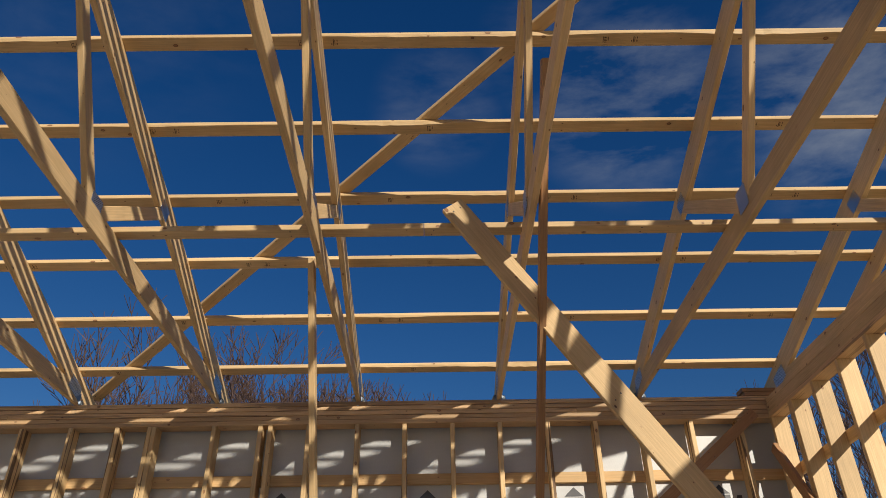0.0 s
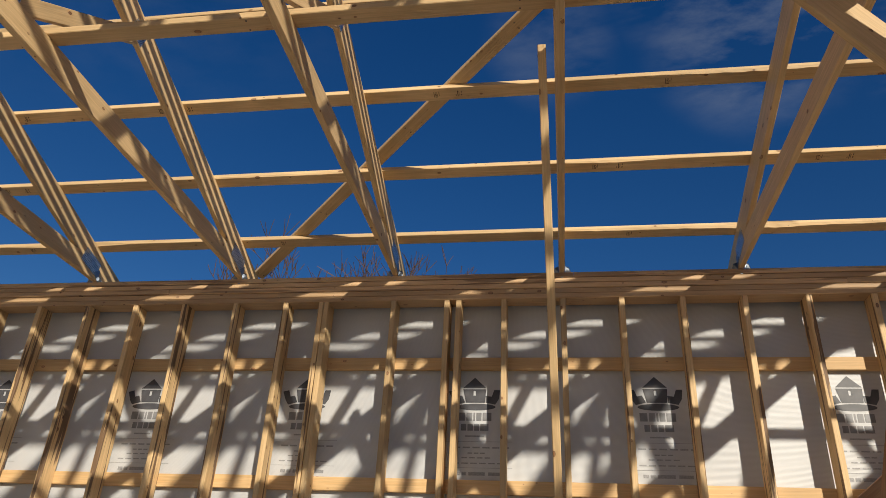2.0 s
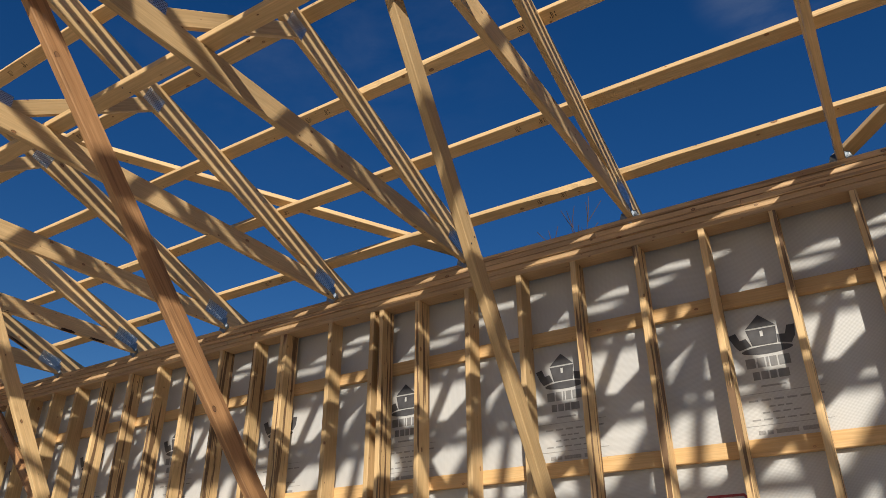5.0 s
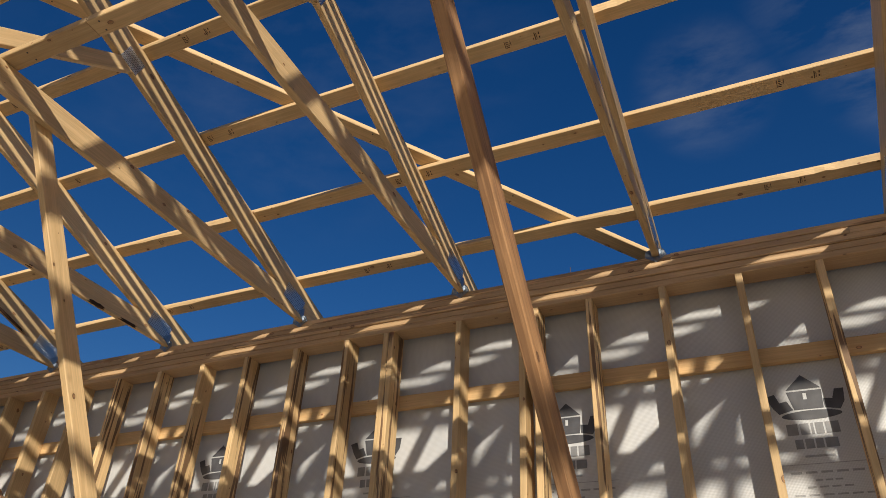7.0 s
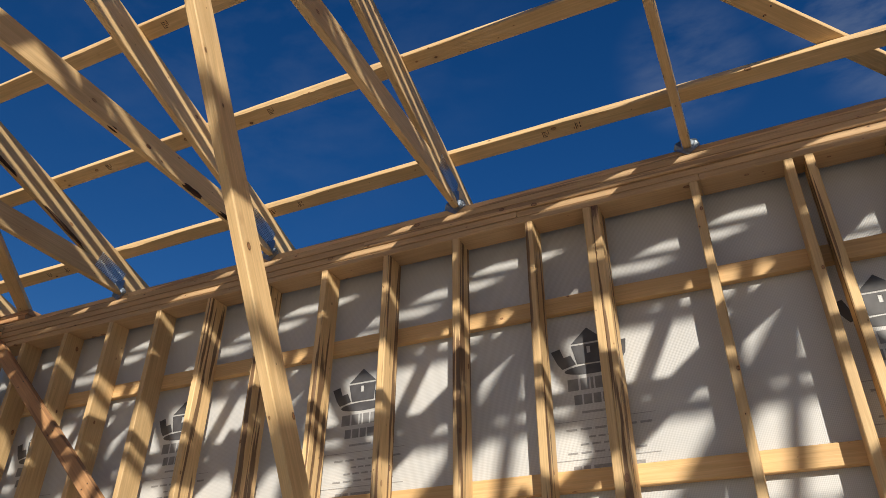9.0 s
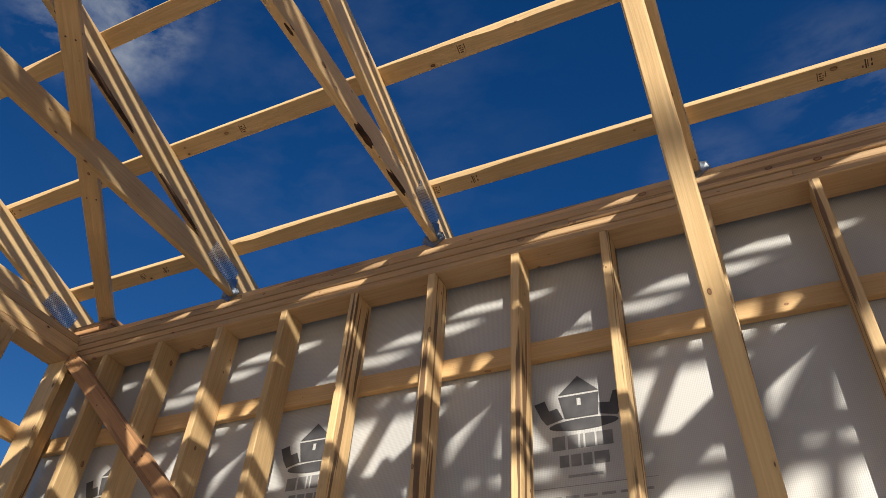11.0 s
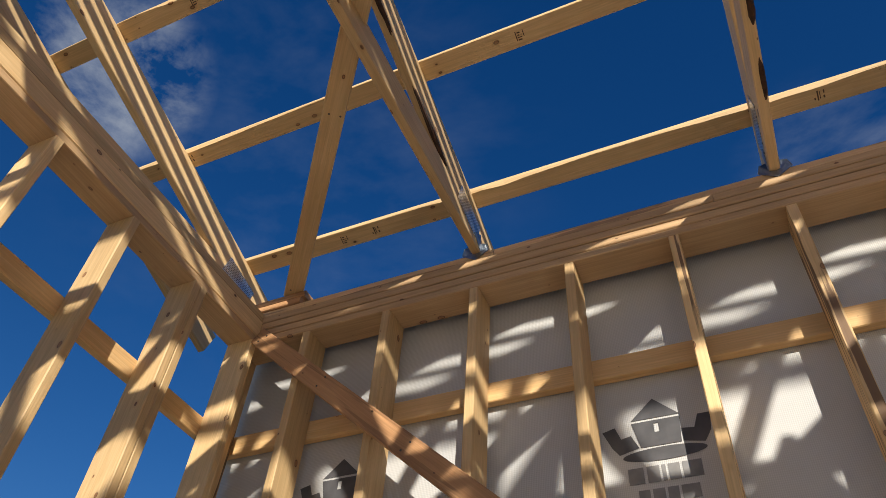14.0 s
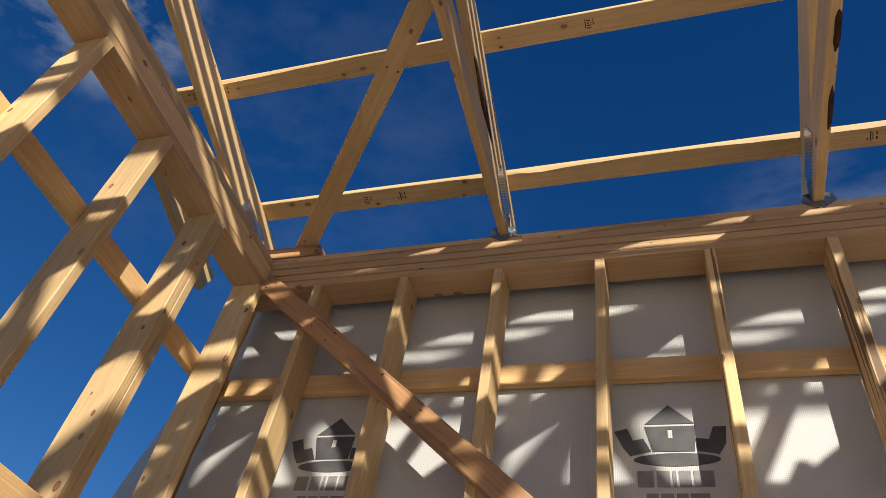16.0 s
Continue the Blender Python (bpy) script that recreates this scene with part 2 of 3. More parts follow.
STEEL = plain("galvanised_steel", (0.27, 0.30, 0.34), 0.42, 1.0, 60.0, 0.2)
def plate_material():
    m, n, l, b = material("punched_nail_plate", 0.38, 1.0)
    tc, br = n.new("ShaderNodeTexCoord"), n.new("ShaderNodeTexBrick")
    sep, co = n.new("ShaderNodeSeparateXYZ"), n.new("ShaderNodeCombineXYZ")
    l.new(tc.outputs["Object"], sep.inputs[0])
    l.new(sep.outputs["Y"], co.inputs["X"])
    l.new(sep.outputs["Z"], co.inputs["Y"])
    l.new(co.outputs[0], br.inputs["Vector"])
    br.inputs["Scale"].default_value = 1.0
    br.inputs["Brick Width"].default_value, br.inputs["Row Height"].default_value = 0.016, 0.010
    br.inputs["Mortar Size"].default_value = 0.0028
    br.inputs["Color1"].default_value = (0.10, 0.11, 0.12, 1)
    br.inputs["Color2"].default_value = (0.22, 0.24, 0.26, 1)
    br.inputs["Mortar"].default_value = (0.62, 0.66, 0.70, 1)
    l.new(br.outputs["Color"], b.inputs["Base Color"])
    bp = n.new("ShaderNodeBump")
    bp.inputs["Strength"].default_value, bp.inputs["Distance"].default_value = 0.6, 0.002
    l.new(br.outputs["Fac"], bp.inputs["Height"])
    l.new(bp.outputs["Normal"], b.inputs["Normal"])
    return m


TOOTHED = plate_material()
INK = plain("grey_print", (0.075, 0.075, 0.085), 0.5, 0.0, 14.0, 0.3, 0.0)
MID_INK = plain("mid_grey_print", (0.22, 0.22, 0.23), 0.5, 0.0, 14.0, 0.25, 0.0)
PALE_INK = plain("faint_print", (0.30, 0.30, 0.31), 0.5, 0.0, 90.0, 0.2, 0.0)
RED_INK = plain("red_print", (0.33, 0.04, 0.05), 0.5, 0.0, 60.0, 0.2, 0.0)
STAMP = plain("mill_stamp_ink", (0.09, 0.05, 0.03), 0.8, 0.0, 200.0, 0.3)
CONCRETE = plain("concrete_slab", (0.58, 0.55, 0.49), 0.85, 0.0, 4.0, 0.2)
SOIL = plain("dry_grassy_soil", (0.36, 0.30, 0.20), 0.95, 0.0, 1.3, 0.4)
BARK = plain("grey_brown_bark", (0.16, 0.115, 0.085), 0.9, 0.0, 14.0, 0.35)
TWIG = plain("reddish_brown_twigs", (0.12, 0.07, 0.055), 0.9, 0.0, 8.0, 0.3)


# ---- building blocks ----
def mesh_of(name, bm, mat):
    me = bpy.data.meshes.new(name)
    bm.to_mesh(me)
    bm.free()
    me.materials.append(mat)
    return me


BOARDS = {}


def board_mesh(length, w, t, mat, cut=(0.0, 0.0), bow=0.0):
    """A sawn board from x = 0 to length, w along y, t along z, with eased edges; cut skews its ends along y."""
    key = (round(length, 3), w, t, mat.name, cut, bow)
    if key in BOARDS:
        return BOARDS[key]
    e = 0.0035
    hw, ht = w / 2, t / 2
    ring = [(-hw + e, -ht), (hw - e, -ht), (hw, -ht + e), (hw, ht - e), (hw - e, ht), (-hw + e, ht), (-hw, ht - e), (-hw, -ht + e)]
    bm = bmesh.new()
    steps = max(1, min(5, int(length / 0.7))) if bow else 1
    rows = []
    for s in range(steps + 1):
        f = s / steps
        sag = bow * 4 * f * (1 - f)
        row = []
        for y, z in ring:
            x = f * length
            if s == 0:
                x += cut[0] * y
            if s == steps:
                x += cut[1] * y
            row.append(bm.verts.new((x, y + sag * 0.4, z + sag)))
        rows.append(row)
    for a, b in zip(rows, rows[1:]):
        for i in range(8):
            j = (i + 1) % 8
            bm.faces.new((a[i], b[i], b[j], a[j]))
    bm.faces.new(rows[0])
    bm.faces.new(list(reversed(rows[-1])))
    bmesh.ops.recalc_face_normals(bm, faces=bm.faces)
    me = mesh_of("board", bm, mat)
    BOARDS[key] = me
    return me


def waney_mesh(length, w, t, mat, seed):
    """A board like board_mesh, with the bark-side edge at -y and -z worn away here and there."""
    e, hw, ht = 0.003, w / 2, t / 2
    ring = [(-hw + e, -ht), (hw - e, -ht), (hw, -ht + e), (hw, ht - e), (hw - e, ht), (-hw + e, ht), (-hw, ht - e), (-hw, -ht + e)]
    bm = bmesh.new()
    steps = int(length / 0.05)
    rows = []
    for s in range(steps + 1):
        x = length * s / steps
        lost = max(0.0, noise.noise(Vector((x * 1.1, seed * 7.3, 0.5))) - 0.12) * 0.034
        lost *= 1 + 0.5 * noise.noise(Vector((x * 13, seed * 3.1, 4.0)))
        wave = 0.0018 * noise.noise(Vector((x * 1.6, seed * 5.7, 8.0)))
        row = []
        for i, (y, z) in enumerate(ring):
            if i == 0:
                y += lost
            if i == 7:
                z, y = z + min(lost * 1.2, t * 0.7), y + 0.25 * lost
            row.append(bm.verts.new((x, y + wave, z)))
        rows.append(row)
    for a, b in zip(rows, rows[1:]):
        for i in range(8):
            j = (i + 1) % 8
            bm.faces.new((a[i], b[i], b[j], a[j]))
    bm.faces.new(rows[0])
    bm.faces.new(list(reversed(rows[-1])))
    bmesh.ops.recalc_face_normals(bm, faces=bm.faces)
    return mesh_of("board", bm, mat)


def axes(p0, p1, side):
    """A pose with x from p0 to p1 and z as near to side as may be."""
    x = (Vector(p1) - Vector(p0)).normalized()
    z = Vector(side)
    z = (z - x * z.dot(x)).normalized()
    y = z.cross(x)
    m = Matrix((x, y, z)).transposed().to_4x4()
    m.translation = Vector(p0)
    return m


def hang(ob, parent):
    if parent is not None:
        ob.parent = parent
        ob.matrix_parent_inverse = parent.matrix_basis.inverted()
    return ob


def stick(name, p0, p1, w, t, side, mat, parent=None, label="", cut=(0.0, 0.0), bow=0.0):
    """A board whose thin way t points along side."""
    length = (Vector(p1) - Vector(p0)).length
    ob = new(name, board_mesh(length, w, t, mat, cut, bow))
    ob.matrix_basis = axes(p0, p1, side)
    hang(ob, parent)
    return tagged(ob, label)


def thing(name, at, label, category, group="", kind=""):
    ob = new(name)
    ob.empty_display_size = 0.2
    ob.matrix_basis = Matrix.Translation(at)
    return tagged(ob, label, category, group, kind)


def part(name, bm, mat, parent, label=""):
    ob = new(name, mesh_of(name, bm, mat))
    hang(ob, parent)
    return tagged(ob, label)


# ---- the plan ----
BAY = 1.2192            # trusses
OC = BAY / 3            # studs
LONG = 12 * BAY         # gable to gable, middle of the end trusses
H = 3.67                # top of the wall plates
HS = 3.467              # under the wall plates
SPAN = 10.97
FAR = -(SPAN - 0.28)    # inner face of the opposite wall
RIDGE = -(SPAN / 2 - 0.14)
PITCH = 1 / 3
GX = 0.14               # inner faces of the end walls
rnd = random.Random(7)


def roof_z(y):
    """Top of the top chords."""
    return H + 0.227 - PITCH * y


T, D, D6, D8 = 0.038, 0.089, 0.14, 0.184


def truss(name):
    ob = thing(name, (0, 0, H), "pale pine fink roof truss with steel nail plates", "roof truss", "roof trusses")
    c = math.cos(math.atan(PITCH))
    out_n, out_f = 0.14, -SPAN + 0.14
    stick("bottom_chord", (0, out_n, H + D6 / 2), (0, out_f, H + D6 / 2), D6, T, (1, 0, 0), PINE, ob, bow=0.006)
    for s, ye in ((1, 0.30), (-1, 2 * RIDGE - 0.30)):
        dz = D8 / 2 / c
        stick("top_chord", (0, ye, roof_z(0.30) - dz), (0, RIDGE, roof_z(RIDGE) - dz), D8, T, (1, 0, 0), PINE, ob,
              cut=(0.0, s * PITCH))
    for s in (1, -1):
        def y_(v):
            return v if s == 1 else 2 * RIDGE - v

        def under(v):
            return roof_z(v) - D8 / c

        low = H + D6 - 0.01
        webs = ((-2.66, -1.87, 0.03), (-2.76, -3.52, 0.03), (-4.40, -3.66, 0.03), (-4.50, -5.20, 0.05))
        for foot, head, rise in webs:
            stick("web", (0, y_(foot), low), (0, y_(head), under(head) + rise), D, T, (1, 0, 0), PINE, ob)
        spots = ((-2.72, H + 0.135, 0.13, 0.14, 0), (-4.45, H + 0.135, 0.13, 0.14, 0), (-1.87, under(-1.87) + 0.06, 0.13, 0.11, 18),
                 (-3.59, under(-3.59) + 0.06, 0.15, 0.11, 18), (-0.13, H + 0.115, 0.22, 0.12, 15))
        for side in (1, -1):
            for py, pz, a, b_, tilt in spots:
                bm = bmesh.new()
                bmesh.ops.create_cube(bm, size=1, matrix=pose(side * (T / 2 + 0.001), y_(py), pz, -tilt * s, 0, 0) @ Matrix.Diagonal((0.002, a, b_, 1)))
                part("nail_plate", bm, TOOTHED, ob, "toothed galvanised nail plate")
    for side in (1, -1):
        bm = bmesh.new()
        bmesh.ops.create_cube(bm, size=1, matrix=pose(side * (T / 2 + 0.001), RIDGE, roof_z(RIDGE) - 0.14) @ Matrix.Diagonal((0.002, 0.2, 0.13, 1)))
        part("nail_plate", bm, TOOTHED, ob, "toothed galvanised nail plate")
    return ob


def tie_mesh():
    """A bent steel hanger tying a truss heel to the plate's inner face."""
    bm = bmesh.new()
    for s in (1, -1):
        a = [(0, -0.004, H - 0.045), (s * 0.062, -0.004, H - 0.002), (s * 0.05, -0.012, H + 0.03), (s * 0.024, -0.004, H + 0.045), (s * 0.0215, -0.004, H - 0.004), (0, -0.004, H - 0.008)]
        front = [bm.verts.new(v) for v in a]
        back = [bm.verts.new((x, y + 0.003, z)) for x, y, z in a]
        bm.faces.new(front)
        bm.faces.new(list(reversed(back)))
        for i in range(len(a)):
            j = (i + 1) % len(a)
            bm.faces.new((front[i], back[i], back[j], front[j]))
        w = [bm.verts.new(v) for v in ((s * 0.0215, -0.004, H), (s * 0.0215, -0.075, H + 0.05), (s * 0.0215, -0.004, H + 0.1))]
        w2 = [bm.verts.new((v.co.x + s * 0.002, v.co.y, v.co.z)) for v in w]
        bm.faces.new(w)
        bm.faces.new(list(reversed(w2)))
        for i in range(3):
            j = (i + 1) % 3
            bm.faces.new((w[i], w2[i], w2[j], w[j]))
    bmesh.ops.recalc_face_normals(bm, faces=bm.faces)
    return mesh_of("truss_tie", bm, STEEL)


first = truss("roof_truss")
trusses = [first] + [copy_thing(first, Matrix.Translation((i * BAY, 0, H))) for i in range(1, 13)]
TIE = tie_mesh()
for i in range(1, 12):
    ob = new("truss_tie", TIE)
    ob.matrix_basis = pose(i * BAY, 0, 0)
    tagged(ob, "bent galvanised steel tie under a truss heel", "metal tie", "truss ties")

# ---- ground ----
bm = bmesh.new()
bmesh.ops.create_grid(bm, x_segments=60, y_segments=60, size=600)
for v in bm.verts:
    far = max(abs(v.co.x - 7), abs(v.co.y + 4))
    v.co.z = -0.16 + (noise.noise(v.co * 0.02) * 1.2 * min(1, max(0, far - 25) / 60))
ground = new("ground", mesh_of("ground", bm, SOIL))
tagged(ground, "dry rough soil and winter grass around the building", "ground", kind="structure")
bm = bmesh.new()
bmesh.ops.create_cube(bm, size=1, matrix=pose(LONG / 2, -SPAN / 2 + 0.14, -0.10) @ Matrix.Diagonal((LONG + 0.1, SPAN, 0.20, 1)))
floor = new("floor", mesh_of("floor", bm, CONCRETE))
tagged(floor, "bare grey concrete slab floor", "floor", kind="structure")


# ---- the walls ----
STACK = tuple((0.0406 * i + 0.0016, 0.0406 * (i + 1) - 0.0016) for i in range(5))


def plates(wall, p0, p1, y_in, depth, axis, layers=STACK):
    """The layers of the top plate, each of a few boards butted end to end; axis 0 along x, 1 along y."""
    for n_, (a, b) in enumerate(layers):
        cuts = [p0]
        while cuts[-1] < p1 - 5.5:
            cuts.append(cuts[-1] + (1.3 + 0.9 * n_ if len(cuts) == 1 else 4.877))
        cuts.append(p1)
        for u, v in zip(cuts, cuts[1:]):
            slip = rnd.uniform(-0.006, 0.004)
            z = H - (a + b) / 2
            w = y_in + depth / 2 + slip
            if axis == 0:
                stick("top_plate", (u + 0.001, w, z), (v - 0.001, w, z), depth, b - a, (0, 0, 1), PLATE, wall)
            else:
                stick("top_plate", (w, u + 0.001, z), (w, v - 0.001, z), depth, b - a, (0, 0, 1), PLATE, wall)


def wrap_sheet(name, x0, x1, z0, z1, place, wall):
    nx, nz = int((x1 - x0) / 0.08), int((z1 - z0) / 0.08)
    verts, faces = [], []
    for s in (0, 1):
        for j in range(nz + 1):
            for i in range(nx + 1):
                x, z = x0 + (x1 - x0) * i / nx, z0 + (z1 - z0) * j / nz
                pin = abs(math.sin(math.pi * x / OC))
                d = 0.004 + pin * 0.0012 * max(0.0, noise.noise(Vector((x * 2.1, z * 1.3, 3.0))) + 0.5 * noise.noise(Vector((x * 7, z * 3, 9.0))) + 1.0)
                curl = 0.35 * max(0.0, -x - 0.06) ** 1.5 * (1 + 0.5 * math.sin(z * 2.3))
                if x < 0:
                    x *= min(1.0, 0.12 + max(0.0, (z1 - z) / 1.3) ** 0.6)
                verts.append(place(x, z, d + curl + s * 0.0015))
    w, k = nx + 1, (nx + 1) * (nz + 1)
    for j in range(nz):
        for i in range(nx):
            a = j * w + i
            faces.append((a, a + 1, a + w + 1, a + w))
            faces.append((k + a, k + a + w, k + a + w + 1, k + a + 1))
    me = bpy.data.meshes.new(name)
    me.from_pydata(verts, [], faces)
    me.materials.append(WRAP)
    for p in me.polygons:
        p.use_smooth = True
    ob = new(name, me)
    hang(ob, wall)
    return tagged(ob, "grey-white woven house wrap, seen from inside")


GIRTS = (0.44, 1.31, 2.20, 3.04)


def long_wall(name, y, side, label, wrapped=True):
    """A 2x4 stud wall along x with its inner face at y; side is +1 where outside is towards +y."""
    wall = thing(name, (LONG / 2, y, 0), label, "wall", kind="structure")
    mid = y + side * D6 / 2
    xs = [i * OC for i in range(0, 37)]
    xs[0], xs[-1] = T / 2, LONG - T / 2
    doubled = {11: ((4.36, 4.40), 0), 23: ((9.21, 9.25), 0), 13: ((5.28, 5.365), 1), 25: ((10.15, 10.235), 1)}
    for i, x in enumerate(xs):
        for x_ in doubled[i][0] if i in doubled and side == 1 else (x + rnd.uniform(-0.008, 0.008) if 0 < i < 36 else x,):
            lean = rnd.uniform(-0.006, 0.006)
            stick("stud", (x_ + lean, mid, 0.038), (x_, mid, HS), D6, T, (1, 0, 0), STUD, wall, bow=round(rnd.choice((-1, 0, 1)) * 0.004, 3))
    stick("bottom_plate", (GX, mid, 0.019), (LONG - GX, mid, 0.019), D6, T, (0, 0, 1), PLATE, wall)
    plates(wall, 0.0, LONG, y if side == 1 else y - D6, D6, 0)
    for z in GIRTS:
        cuts = [0.0, 3.66, 8.53, 13.4, LONG]
        for u, v in zip(cuts, cuts[1:]):
            yy = y + side * (D6 + T / 2)
            stick("girt", (u + 0.001, yy, z), (v - 0.001, yy, z + rnd.uniform(-0.006, 0.006)), D, T, (0, 1, 0), GIRT, wall)
    if wrapped:
        wrap_sheet("house_wrap", -0.34, LONG + 0.10, -0.1, H - 0.02, lambda x, z, d: (x, y + side * (D6 + T + d), z), wall)
    return wall


wall_north = long_wall("wall_north", 0.0, 1, "open pine stud wall with girts and house wrap outside")
# Out of view; left without wrap so sun reaches the slab and bounces up.
wall_south = long_wall("wall_south", FAR, -1, "unseen open pine stud wall with flat girts, left unwrapped to let sun in", False)


HEADER = 2.20           # top of the header over an opening in the west wall


def end_wall(name, x, side, label):
    """A 2x6 stud wall along y; x is its inner face, side -1 where outside is towards -x."""
    wall = thing(name, (x, RIDGE, 0), label, "wall", kind="structure")
    dep = 0.14
    mid = x + side * dep / 2
    for i in range(0, 28):
        y = -0.010 - i * OC
        if y < FAR + 0.1:
            break
        for y_ in ((y,) if i != 1 else (y + 0.019, y - 0.020)) if i else (-0.022,):
            foot = HEADER if side == -1 and i in (2, 3, 4) else 0.038
            stick("stud", (mid, y_, foot), (mid, y_, HS), dep, T, (0, 1, 0), PINE, wall)
    stick("bottom_plate", (mid, -0.002, 0.019), (mid, FAR + 0.002, 0.019), dep, T, (0, 0, 1), PLATE, wall)
    plates(wall, FAR + 0.002, -0.006, min(x, x + side * dep), dep, 1, ((0.164, 0.2015),))
    if side == -1:
        for depth in (0.019, 0.121):
            stick("header", (x - depth, -0.010 - OC - 0.042, HEADER - 0.119), (x - depth, -0.010 - 5 * OC + 0.02, HEADER - 0.119), 0.235, T, (1, 0, 0), GIRT, wall)
    rim = x + side * 0.022
    stick("rim_board", (rim, -0.006, HS + 0.0835), (rim, FAR + 0.002, HS + 0.0835), D, T, (1, 0, 0), PINE, wall)
    rim += side * 0.005
    stick("rim_board", (rim, -0.006, HS + 0.1545), (rim, FAR + 0.002, HS + 0.1545), 0.047, T, (1, 0, 0), PINE, wall)
    for z in GIRTS:
        xx = x + side * (dep + T / 2)
        stick("girt", (xx, 0.178, z), (xx, RIDGE - 0.4, z), D, T, (1, 0, 0), GIRT, wall)
        stick("girt", (xx, RIDGE - 0.402, z), (xx, FAR, z), D, T, (1, 0, 0), GIRT, wall)
    return wall


wall_west = end_wall("wall_west", GX, -1, "open pine stud end wall with flat girts, no sheathing")
wall_east = end_wall("wall_east", LONG - GX, 1, "open pine stud end wall with flat girts, no sheathing")

# ---- purlins ----
up = Vector((0, PITCH, 1)).normalized()
ROWS = (-0.076, -0.654, -1.239, -1.800, -2.349, -2.924, -3.50, -4.08, -4.65, -5.19)
for s in (1, -1):
    for i, y in enumerate(ROWS):
        z = roof_z(y)
        yy = y if s == 1 else 2 * RIDGE - y
        n_ = Vector((0, s * PITCH, 1)).normalized()
        cuts = [-0.425, 1.2 + BAY * (2 if i % 2 else 4), BAY * (7 if i % 2 else 9), LONG + 0.425]
        for u, v in zip(cuts, cuts[1:]):
            ob = stick("purlin", (u + 0.002, yy, z + T / 2 + 0.002), (v - 0.002, yy, z + T / 2 + 0.002), D, T, n_, PINE)
            ob.data = waney_mesh(v - u - 0.004, D, T, PINE, i + 0.37 * u + 11 * s)
            tagged(ob, "pale pine purlin laid flat across the trusses", "purlin", "roof purlins")

# ---- rake boards ----
for x in (-0.40, LONG + 0.40):
    for s in (1, -1):
        dz = D6 / 2 / math.cos(math.atan(PITCH))
        ye = 0.19 if s == 1 else 2 * RIDGE - 0.19
        ob = stick("rake_board", (x, ye, roof_z(0.19) - dz), (x, RIDGE, roof_z(RIDGE) - dz), D6, T, (1, 0, 0), PINE, cut=(0.0, s * PITCH))
        tagged(ob, "pine board hung under the purlin ends outside the gable", "rake board", "rake boards")

# ---- braces ----
def loose(name, p0, p1, w, t, side, mat, label, group=""):
    ob = stick(name, p0, p1, w, t, side, mat)
    return tagged(ob, label, "brace", group)


for y in (-2.415, 2 * RIDGE + 2.415):
    cuts = [-0.02, 4.2, 8.4, 11.6, LONG + 0.02]
    for u, v in zip(cuts, cuts[1:]):
        loose("lateral_brace", (u + 0.002, y, H + D6 + T / 2), (v - 0.002, y, H + D6 + T / 2), D, T, (0, 0, 1), PINE,
              "pine board nailed flat along the bottom chords", "lateral braces")


def under_roof(x, y, drop):
    return (x, y, roof_z(y) - drop)


for a, b, drop in (((8.53, 0.32), (12.57, -3.2), -0.064), ((6.04, 0.32), (2.30, -3.15), -0.064)):
    ob = loose("roof_brace", under_roof(*a, drop), under_roof(*b, drop), D, T, up, PINE,
               "pine board nailed diagonally across the roof frame", "roof braces")
loose("roof_brace", (0.236, 0.037, 3.772), (2.52, -2.62, 3.832), D, T, (0, 0, 1), PINE, "pine board lying diagonally on the bottom chords", "roof braces")

for x in (0.17, LONG - 0.17):
    for n_, (z, w) in enumerate(((H + 0.02, 0.30), (H + 0.059, 0.33))):
        ob = stick("packing_block", (x - w / 2 + 0.02, 0.066, z), (x + w / 2, 0.066, z), 0.136 - 0.01 * n_, T - 0.003, (0, 0, 1), BROWN)
        tagged(ob, "short board offcut lying on the wall plate", "wood block", "packing blocks")


def leaning(top, low, mat, label, w=D, end=3.80):
    """A board in the plane of a truss, from its bottom chord down to the slab at the foot of the wall."""
    a, b = Vector(top), Vector(low)
    d = (b - a) / (a.z - b.z)
    loose("diagonal_brace", a - d * (end - a.z), a + d * (a.z - 0.03), w, T, (1, 0, 0), mat, label, "wall braces")


leaning((10.895, -2.050, 3.60), (10.915, -1.253, 2.00), PINE, "pale pine board leaning between floor and truss")
leaning((12.243, -2.833, 3.60), (12.228, -1.538, 2.00), BROWN, "brown weathered board leaning between floor and truss", end=4.25)
leaning((7.160, -2.369, 3.60), (7.132, -1.252, 2.00), PINE, "pale pine board leaning between floor and truss")
leaning((5.943, -3.110, 3.60), (5.995, -1.791, 2.00), BROWN, "reddish brown board leaning between floor and truss")
leaning((3.620, -2.100, 3.60), (3.670, -1.222, 2.00), PINE, "pale pine board leaning between floor and truss")
loose("diagonal_brace", (11.77, -2.49, 3.945), (14.28, -2.49, 0.24), 0.14, T, (0, 1, 0), PINE, "wide pine board sloping down from the lateral brace", "wall braces")
loose("corner_brace", (LONG - GX - 0.021, -0.0, 3.22), (LONG - GX - 0.021, -2.25, 0.10), D, T, (1, 0, 0), BROWN, "brown board nailed diagonally across the end wall studs", "corner braces")
loose("corner_brace", (0.16, -0.021, 3.485), (3.3, -0.021, 0.75), D, T, (0, 1, 0), BROWN, "brown board nailed diagonally across the studs", "corner braces")
loose("corner_brace", (14.36, -0.021, 3.51), (11.25, -0.021, 0.99), D, T, (0, 1, 0), BROWN, "brown board nailed diagonally across the studs", "corner braces")


# ---- print on the house wrap ----
def flat(bm, pts, y):
    f = bm.faces.new([bm.verts.new((x, y, z)) for x, z in pts])
    return f


